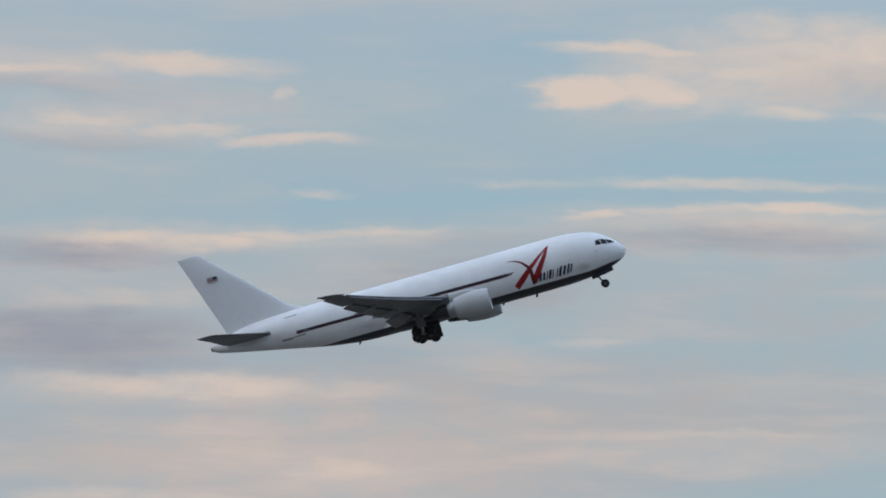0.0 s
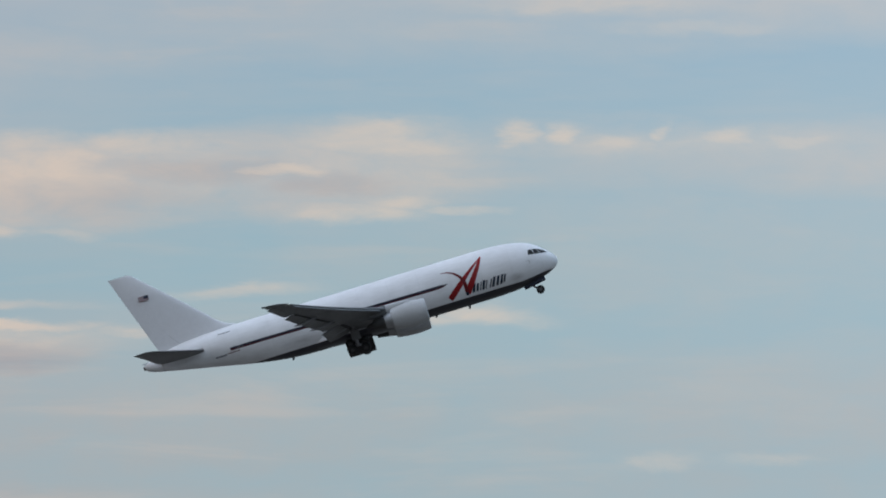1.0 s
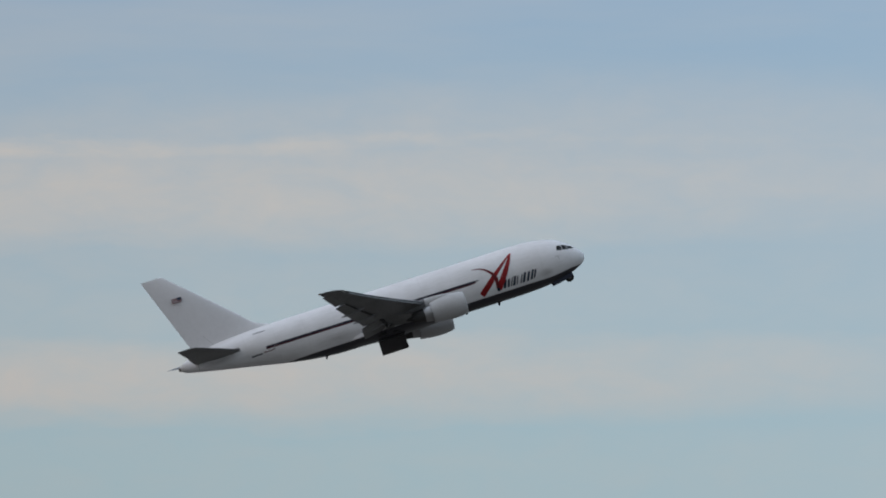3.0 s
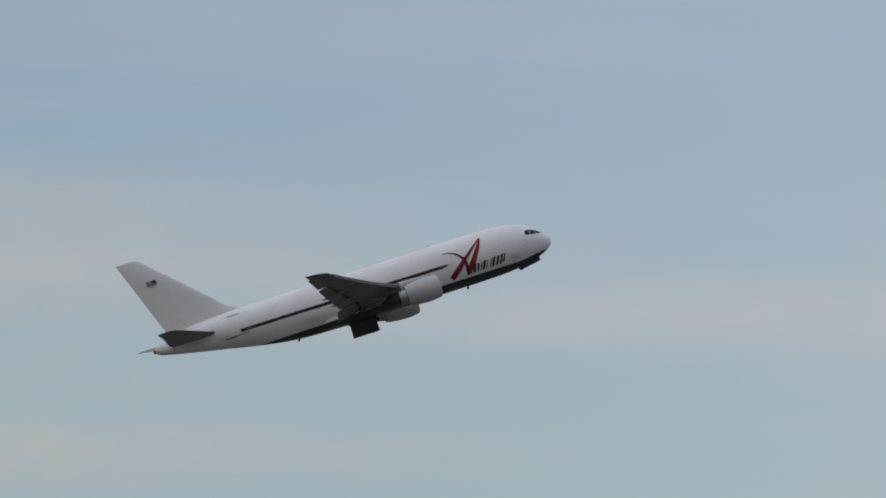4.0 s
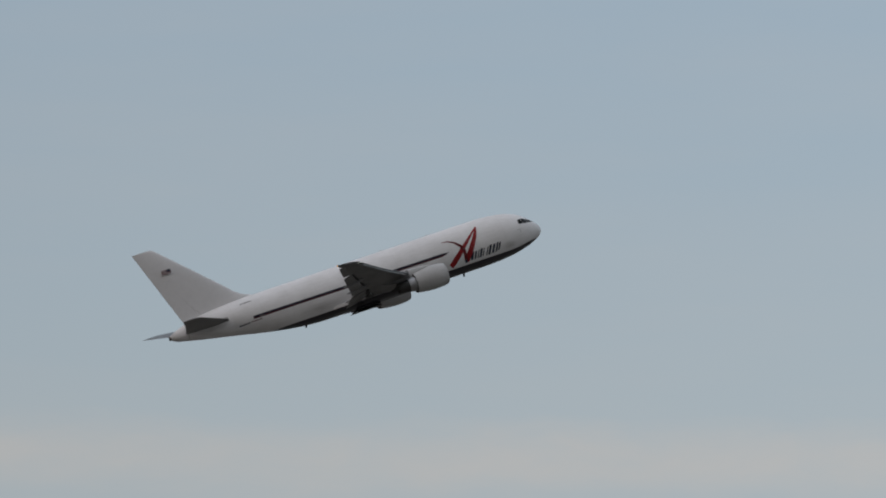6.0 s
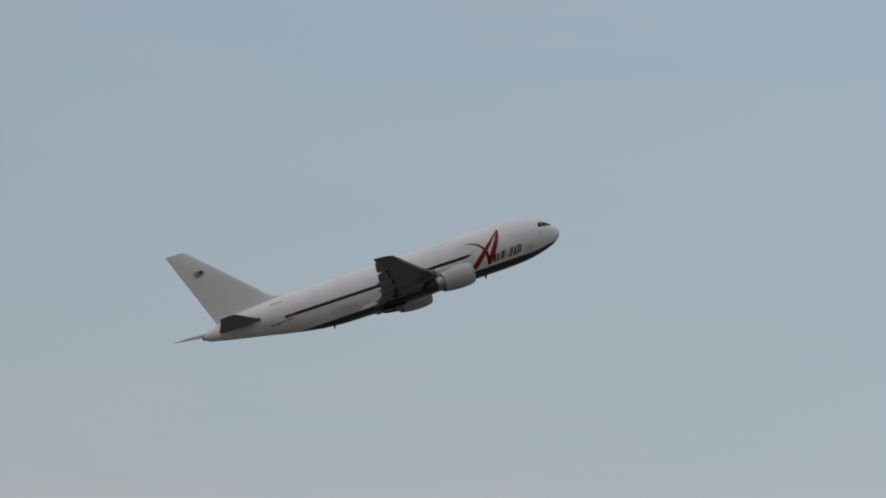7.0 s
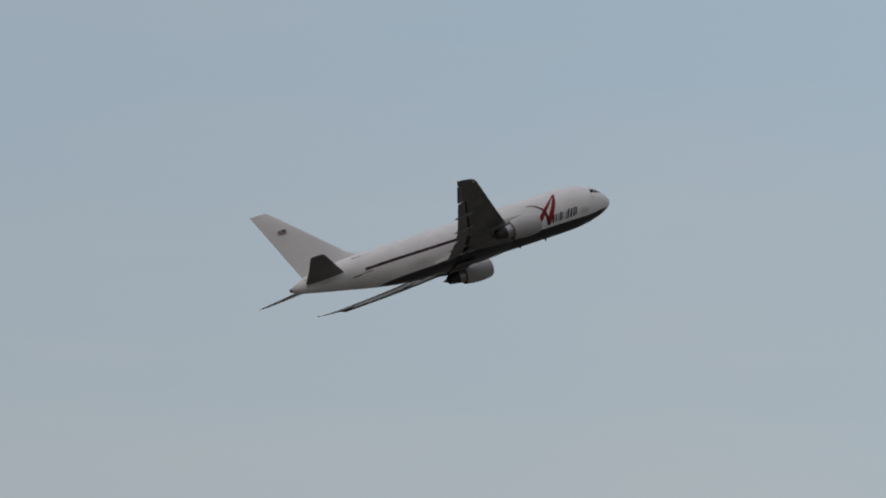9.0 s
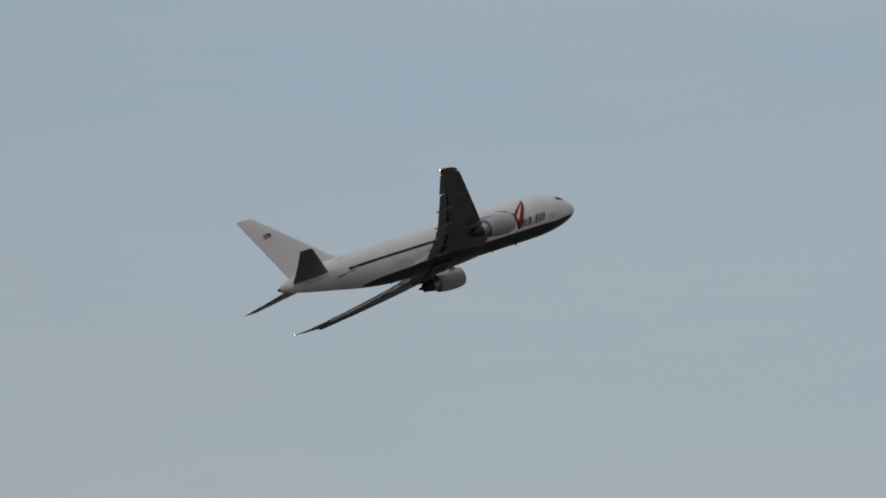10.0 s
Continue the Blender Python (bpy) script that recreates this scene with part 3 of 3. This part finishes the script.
def make_wing(side):
    def section(y, tc):
        return ((wing_le(y), side * y, wing_z(y) - 0.06 - 0.011 * y), (wing_te(y), side * y, wing_z(y) - 0.08), tc)

    ys = [1.8, 2.5, 5, 8, 11, 14, 17, 20, 22.6]
    tcs = [0.14, 0.135, 0.12, 0.108, 0.098, 0.09, 0.083, 0.078, 0.075]
    secs = [section(y, t) for y, t in zip(ys, tcs)]
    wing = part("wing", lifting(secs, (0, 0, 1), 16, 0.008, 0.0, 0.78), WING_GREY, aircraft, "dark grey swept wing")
    # raked, rounded tip
    tips = [section(22.6, 0.075), ((-29.85, side * 23.3, wing_z(23.3) - 0.25), (wing_te(23.3), side * 23.3, wing_z(23.3) - 0.08), 0.07),
            ((-30.5, side * 23.66, wing_z(23.6) - 0.18), (-32.5, side * 23.66, wing_z(23.6) - 0.05), 0.07), ((-31.3, side * 23.78, wing_z(23.7) - 0.1), (-32.62, side * 23.78, wing_z(23.7) - 0.03), 0.05)]
    part("wing_tip", lifting(tips, (0, 0, 1), 12, 0.015), WING_GREY, wing)
    # trailing edge surfaces: inner flap, inner aileron, outer flap, outer aileron
    for name, y0, y1, drop, out in (("flap", 2.7, 7.48, 16, 0.34), ("aileron", 7.5, 9.28, 12, 0.16), ("flap", 9.3, 18.16, 12, 0.1), ("aileron", 18.18, 22.58, 6, 0.07)):
        rows = []
        for y in (y0, (y0 + y1) / 2, y1):
            le, te = Vector((wing_le(y), side * y, wing_z(y))), Vector((wing_te(y), side * y, wing_z(y) - 0.1))
            h = le.lerp(te, 0.755 if name == "flap" else 0.76)
            d = te - h
            a = radians(drop)
            d = Vector((d.x * math.cos(a) - out, 0, d.z - abs(d.x) * math.sin(a)))
            h = h + Vector((-out * 0.5, 0, -0.14 if name == "flap" else -0.03))
            rows.append((h, h + d, 0.13))
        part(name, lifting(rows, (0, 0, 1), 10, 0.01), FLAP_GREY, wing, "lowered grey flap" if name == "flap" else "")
    # black strips for the shade in the coves that the lowered flaps leave open
    for y0, y1 in ((2.9, 7.3), (9.45, 18.0)):
        rows = []
        for y in (y0, (y0 + y1) / 2, y1):
            le, te = Vector((wing_le(y), side * y, wing_z(y) - 0.06 - 0.011 * y)), Vector((wing_te(y), side * y, wing_z(y) - 0.08))
            chord = (te - le).length
            depth = 0.055 * chord * (0.5 if y > 8 else 0.62) + 0.05
            rows.append([le.lerp(te, u) + Vector((0, 0, dz)) for u, dz in ((0.715, -depth), (0.715, 0.0), (0.765, 0.0), (0.765, -depth + 0.03))])
        part("flap_cove_shade", loft(rows), BLACK, wing, "black strip for the shade before the flap")
    # leading edge slats, let down and forward
    for y0, y1 in ((3.2, 6.6), (9.2, 13.6), (13.7, 18.2), (18.3, 22.5)):
        rows = []
        for y in (y0, (y0 + y1) / 2, y1):
            x0, z0 = wing_le(y), wing_z(y)
            rows.append(((x0 + 0.06, side * y, z0 - 0.36 - 0.009 * y), (x0 - 0.8, side * y, z0 + 0.0 - 0.011 * y), 0.2))
        part("slat", lifting(rows, (0, 0, 1), 10, 0.05), STAB_GREY, wing, "lowered dark grey slat")
    # canoe fairings under the flap tracks
    for y, length in ((5.0, 3.4), (10.4, 3.1), (14.6, 2.9)):
        x1, z1 = wing_te(y) - 0.6, wing_z(y) - 0.56
        rings = []
        for k in range(13):
            u = k / 12
            r = 0.2 * math.sin(math.pi * min(max(u, 0.03), 0.97)) ** 0.7
            x = x1 + length * (1 - u)
            zc = z1 + 0.32 * (1 - u) ** 1.4
            rings.append([(x, side * y + 0.75 * r * math.cos(2 * math.pi * i / 14), zc + 1.25 * r * math.sin(2 * math.pi * i / 14)) for i in range(14)])
        part("flap_track_fairing", loft(rings), FAIRING, wing, "pale grey canoe fairing")
    part("clear_lens", spin([(0.06, 0.002), (0.04, 0.04), (-0.06, 0.055), (-0.3, 0.05)], 14, (-29.62, side * 22.95, wing_z(22.95) - 0.27)), LAMP_FRONT, wing, "lit lamp lens")
    # tip lamp in a hood that opens aft
    at = (-32.5, side * 23.66, wing_z(23.6) - 0.02)
    part("lamp_hood", spin([(0.3, 0.03), (0.1, 0.09), (-0.1, 0.1), (-0.1, 0.085), (0.0, 0.08)], 16, at), WING_GREY, wing)
    part("navigation_light", spin([(-0.07, 0.002), (-0.066, 0.055), (-0.055, 0.08), (0.02, 0.08)], 16, at), LAMP_AMBER if side < 0 else LAMP_WHITE, wing, "lit wing tip lamp")
    return wing


def make_engine(side):
    at = Vector((0, side * 7.92, -2.12))
    cowl = [(-15.62, 1.02), (-15.52, 1.06), (-15.46, 1.12), (-15.48, 1.19), (-15.6, 1.25), (-15.95, 1.32), (-16.6, 1.38), (-17.4, 1.38), (-18.3, 1.31), (-19.0, 1.21), (-19.42, 1.13),
            (-19.42, 1.1), (-18.8, 1.12), (-17.6, 1.1), (-16.6, 1.08), (-15.9, 1.02), (-15.62, 1.02)]
    engine = part("engine", spin(cowl, 56, at), NACELLE, aircraft, "white turbofan nacelle under the wing")
    part("inlet_lip", spin([(-15.8, 1.0), (-15.55, 1.03), (-15.445, 1.12), (-15.5, 1.215), (-15.72, 1.285)], 56, at), NACELLE, engine, "grey inlet lip")
    part("fan", spin([(-16.75, 1.075), (-16.7, 0.35), (-16.35, 0.2), (-16.15, 0.02)], 36, at), HOT, engine, "dark fan disc with spinner")
    part("core_cowl", spin([(-18.2, 1.0), (-19.4, 0.93), (-20.25, 0.77)], 44, at), BARE, engine, "bare metal core cowl")
    # nozzle coloured dark for the shadow behind the core
    part("primary_nozzle", spin([(-20.2, 0.77), (-20.3, 0.76), (-21.1, 0.64), (-21.55, 0.57), (-21.55, 0.52), (-20.8, 0.5)], 44, at), SOOT_SHADE, engine, "exhaust nozzle darkened for its shadow")
    part("exhaust_plug", spin([(-20.6, 0.44), (-21.5, 0.36), (-22.1, 0.18), (-22.45, 0.03)], 28, at), SOOT_SHADE, engine, "dark exhaust cone")
    # inner lip painted dark as the shadow inside the fan nozzle
    part("nozzle_shade_ring", spin([(-19.43, 1.128), (-19.44, 1.07), (-18.9, 1.09), (-18.4, 1.1)], 48, at), SOOT_SHADE, engine, "inner nozzle ring darkened for its shadow")
    # black cone closes the duct; the shade of its depth is its colour
    part("fan_duct", spin([(-17.2, 1.1), (-18.2, 0.5), (-18.3, 0.2)], 36, at), BLACK, engine)
    y = side * 7.92
    spine = ((-16.7, -0.85, -0.78, 0.06), (-17.4, -1.2, -0.5, 0.22), (-18.6, -1.4, -0.4, 0.3), (-19.8, -1.5, -0.35, 0.32), (-21.2, -1.55, -0.5, 0.3), (-22.6, -1.35, -0.6, 0.22), (-23.8, -0.95, -0.65, 0.06))
    for name, rows, mat, note in (("pylon", spine[:4], NACELLE, "pale grey engine pylon"), ("pylon_fairing", spine[3:], WING_GREY, "dark grey fairing behind the pylon")):
        rings = [[(x, y + w * math.cos(2 * math.pi * i / 16), (z0 + z1) / 2 + (z1 - z0) / 2 * math.sin(2 * math.pi * i / 16)) for i in range(16)] for x, z0, z1, w in rows]
        part(name, loft(rings), mat, engine, note)
    for s in (-1, 1):
        bm = lifting([((-16.3, y + s * 1.1, at.z + 0.86), (-17.5, y + s * 1.12, at.z + 0.8), 0.05), ((-16.9, y + s * 1.5, at.z + 1.2), (-17.5, y + s * 1.5, at.z + 1.2), 0.05)], (0, -s * 0.6, 0.8), 6, 0)
        if s == -side:
            part("strake", bm, NACELLE, engine, "small nacelle strake")
        else:
            bm.free()
    return engine


for side in (-1, 1):
    make_wing(side)
    make_engine(side)


def make_tail():
    # leading edge: swept straight above, faired forward into the body below
    front = ((1.92, -35.06), (2.62, -35.68), (3.04, -36.30), (3.20, -36.81), (3.46, -37.37), (3.82, -37.90), (4.27, -38.40), (4.82, -38.90), (5.42, -39.53), (8.02, -42.22), (11.37, -45.74), (11.57, -46.12))
    secs, hinge = [], []
    for z, x in front:
        te = -45.24 - 0.351 * (z - 2.6)
        secs.append(((x, 0, z), (te, 0, z), (0.66 - 0.042 * (z - 2.6)) / (x - te) * (0.6 if z > 11.4 else 1)))
        hinge.append((x - te - 2.1 + 0.15 * (z - 2.6)) / (x - te))
    fin = part("vertical_stabilizer", lifting(secs, (0, 1, 0), 16, 0, 0, hinge), FIN_WHITE, aircraft, "white swept tail fin with faired root")
    part("rudder", lifting(secs, (0, 1, 0), 10, 0, [h + 0.0006 for h in hinge], 1.0), FIN_WHITE, fin, "white rudder")
    # grey rods drawn as the shadow of the step at the rudder joint
    for side in (-1, 1):
        part("hinge_shadow", rod((-43.62, side * 0.165, 3.85), (-42.6, side * 0.185, 2.35), 0.026, 8), PORT, fin, "grey strip for the shadow at the rudder joint")
    # flag on the fin, canton forward
    def patch(name, x0, x1, z0, z1, lift, mat):
        part(name, box((x1 - x0, 0.02, z1 - z0), ((x0 + x1) / 2, -lift, (z0 + z1) / 2), 0), mat, fin, smooth=False)
    h = 0.52 / 7
    for k in range(7):
        patch("flag_stripe", -45.75, -44.6, 8.3 + k * h, 8.3 + (k + 1) * h, 0.315, FLAG_RED if k % 2 == 0 else FLAG_WHITE)
    patch("flag_canton", -45.12, -44.6, 8.3 + 3 * h, 8.3 + 7 * h, 0.322, BAR_NAVY)
    for side in (-1, 1):
        secs = [((-38.7, side * 0.7, 0.92), (-45.3, side * 0.7, 0.92), 0.08), ((-39.5, side * 1.45, 1.02), (-45.65, side * 1.45, 1.02), 0.08), ((-40.45, side * 1.9, 1.08), (-45.8, side * 1.9, 1.08), 0.085),
                ((-43.0, side * 5.4, 1.59), (-46.65, side * 5.4, 1.59), 0.08), ((-45.68, side * 9.0, 2.1), (-47.75, side * 9.0, 2.1), 0.08), ((-46.2, side * 9.3, 2.15), (-47.8, side * 9.3, 2.15), 0.05)]
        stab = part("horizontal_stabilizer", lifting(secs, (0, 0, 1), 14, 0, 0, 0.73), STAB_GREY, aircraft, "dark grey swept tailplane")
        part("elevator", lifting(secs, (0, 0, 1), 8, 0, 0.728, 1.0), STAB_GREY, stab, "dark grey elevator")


make_tail()


# ---------------------------------------------------------------- landing gear
def wheel(name, r, w, at, parent):
    prof = [(-w / 2, r * 0.5), (-w / 2, r * 0.86), (-w * 0.32, r * 0.98), (0, r), (w * 0.32, r * 0.98), (w / 2, r * 0.86), (w / 2, r * 0.5), (w * 0.3, r * 0.46), (-w * 0.3, r * 0.46), (-w / 2, r * 0.5)]
    bm = spin(prof, 28)
    bmesh.ops.rotate(bm, verts=bm.verts, cent=(0, 0, 0), matrix=Matrix.Rotation(math.pi / 2, 3, "Z"))
    hub = spin([(-w * 0.36, 0.03), (-w * 0.36, r * 0.2), (-w * 0.26, r * 0.49), (w * 0.26, r * 0.49), (w * 0.36, r * 0.2), (w * 0.36, 0.03)], 20)
    bmesh.ops.rotate(hub, verts=hub.verts, cent=(0, 0, 0), matrix=Matrix.Rotation(math.pi / 2, 3, "Z"))
    part(name, bm, RUBBER, parent, "black rubber tyre", m=pose(*at))
    part("wheel_hub", hub, HUB, parent, "dark grey wheel hub", m=pose(*at))


# the legs hang along -z from their pivots
nose_gear = part("nose_gear", rod((0, 0, 0.1), (0, 0, -1.75), 0.11, 14), STEEL, aircraft, "nose landing gear with twin wheels")
part("drag_brace", rod((0.55, 0, 0.05), (0.04, 0, -0.95), 0.06), STEEL, nose_gear)
part("axle", rod((0, -0.3, -1.75), (0, 0.3, -1.75), 0.07), STEEL, nose_gear)
for s in (-1, 1):
    wheel("tyre", 0.47, 0.3, (0, s * 0.26, -1.75), nose_gear)

main_gears = {}
for side in (-1, 1):
    g = part("main_gear", rod((0, 0, 0.2), (0, 0, -2.6), 0.18, 14), STEEL, aircraft, "main landing gear with four-wheel bogie")
    part("side_brace", rod((0, -side * 1.2, -0.1), (0, -side * 0.1, -1.3), 0.09), STEEL, g)
    part("bogie_beam", rod((0.78, 0, -2.72), (-0.78, 0, -2.48), 0.13), STEEL, g)
    part("strut_door", box((1.0, 0.05, 1.5), (0.05, side * 0.34, -0.8)), STAB_GREY, g, "dark grey strut door")
    for x, z in ((0.76, -2.72), (-0.76, -2.48)):
        for s in (-1, 1):
            wheel("tyre", 0.57, 0.42, (x, s * 0.57, z), g)
    main_gears[side] = g

gear_doors = {}
for side in (-1, 1):
    rings = []
    for k in range(9):
        u = k / 8
        yy = 1.5 * u
        zz = 0.18 * u * u
        rings.append([(1.5, side * yy, zz), (1.5, side * yy, zz + 0.07), (-1.5, side * yy, zz + 0.07), (-1.5, side * yy, zz)])
    gear_doors[side] = part("main_gear_door", loft(rings), DOOR, aircraft, "dark main gear door")
nose_doors = {}
for side in (-1, 1):
    nose_doors[side] = part("nose_gear_door", box((2.5, 0.46, 0.05), (0, -side * 0.23, 0)), NAVY, aircraft, "navy nose gear door")
# solid black block painted as the shade inside the open gear bay
part("gear_bay_shade", box((2.9, 2.9, 0.5), (-23.5, 0, -2.56), 0.05), BLACK, aircraft, "black block for the shaded main gear bay")


# ---------------------------------------------------------------- flight and gear retraction
def motions():
    walk(aircraft, [
        (0.0, pose(20.3, 995.9, 111.4, 4.53, -15.85, -5.57)),
        (0.5, pose(61.4, 993.2, 117.4, 4.29, -16.35, -6.22)),
        (1.0, pose(102.3, 989.7, 123.5, 3.44, -16.76, -6.87)),
        (1.5, pose(142.9, 985.4, 129.7, 2.87, -17.11, -7.48)),
        (2.0, pose(183.5, 980.3, 136.1, 2.10, -17.37, -8.10)),
        (2.5, pose(223.9, 974.6, 142.5, 1.58, -17.57, -8.56)),
        (3.0, pose(264.1, 968.3, 148.9, 1.23, -17.95, -9.16)),
        (3.5, pose(304.3, 961.4, 155.2, 1.39, -18.38, -9.68)),
        (4.0, pose(344.3, 954.0, 161.4, 1.64, -18.84, -10.19)),
        (4.5, pose(384.2, 946.2, 167.5, 1.82, -19.30, -10.71)),
        (5.0, pose(424.0, 937.9, 173.5, 1.94, -19.72, -11.31)),
        (5.5, pose(463.6, 929.1, 179.4, 2.30, -20.16, -11.80)),
        (6.0, pose(503.1, 919.8, 185.2, 2.36, -20.56, -12.27)),
        (6.5, pose(542.5, 910.2, 190.9, 1.72, -20.87, -12.72)),
        (7.0, pose(581.8, 900.3, 196.5, 0.16, -21.04, -13.28)),
        (7.5, pose(621.0, 890.1, 202.1, -2.55, -21.06, -13.57)),
        (8.0, pose(660.1, 879.7, 207.7, -5.69, -21.02, -13.57)),
        (8.5, pose(699.3, 869.4, 213.2, -8.99, -20.90, -13.44)),
        (9.0, pose(738.5, 859.2, 218.7, -12.08, -20.80, -12.82)),
        (9.5, pose(777.7, 849.2, 224.2, -15.39, -20.68, -12.27)),
        (10.0, pose(817.0, 839.3, 229.6, -18.48, -20.62, -11.55)),
    ])

    def leg(angle):
        return pose(-4.05, 0, -2.05, 0, -angle, 0)

    walk(nose_gear, [(0.0, leg(30.5)), (0.5, leg(40)), (1.0, leg(48)), (1.5, leg(55)), (2.0, leg(62)), (2.5, leg(70)), (3.0, leg(78)), (3.6, leg(92)), (4.3, leg(116)), (10.0, leg(116))])
    for side in (-1, 1):
        def strut(angle):
            return pose(-23.85, side * 4.4, -1.5, -side * angle, 0, 0)

        def door(angle):
            return pose(-23.55, side * 0.22, -2.86, -side * angle, 0, 0)

        def flap_door(angle):
            return pose(-3.2, side * 0.5, -2.12, side * angle, -9.5, 0)

        walk(main_gears[side], [(0.0, strut(33)), (0.5, strut(36)), (1.0, strut(42)), (1.5, strut(54)), (2.0, strut(68)), (2.5, strut(80)), (3.0, strut(87)), (3.5, strut(88)), (10.0, strut(88))])
        walk(gear_doors[side], [(0.0, door(86)), (0.6, door(88)), (4.3, door(88)), (4.7, door(78)), (4.9, door(68)), (5.2, door(58)), (5.7, door(32)), (6.15, door(8)), (6.3, door(4)), (10.0, door(4))])
        walk(nose_doors[side], [(0.0, flap_door(80)), (4.5, flap_door(80)), (4.8, flap_door(76)), (5.2, flap_door(50)), (5.8, flap_door(12)), (6.2, flap_door(2)), (10.0, flap_door(2))])


motions()
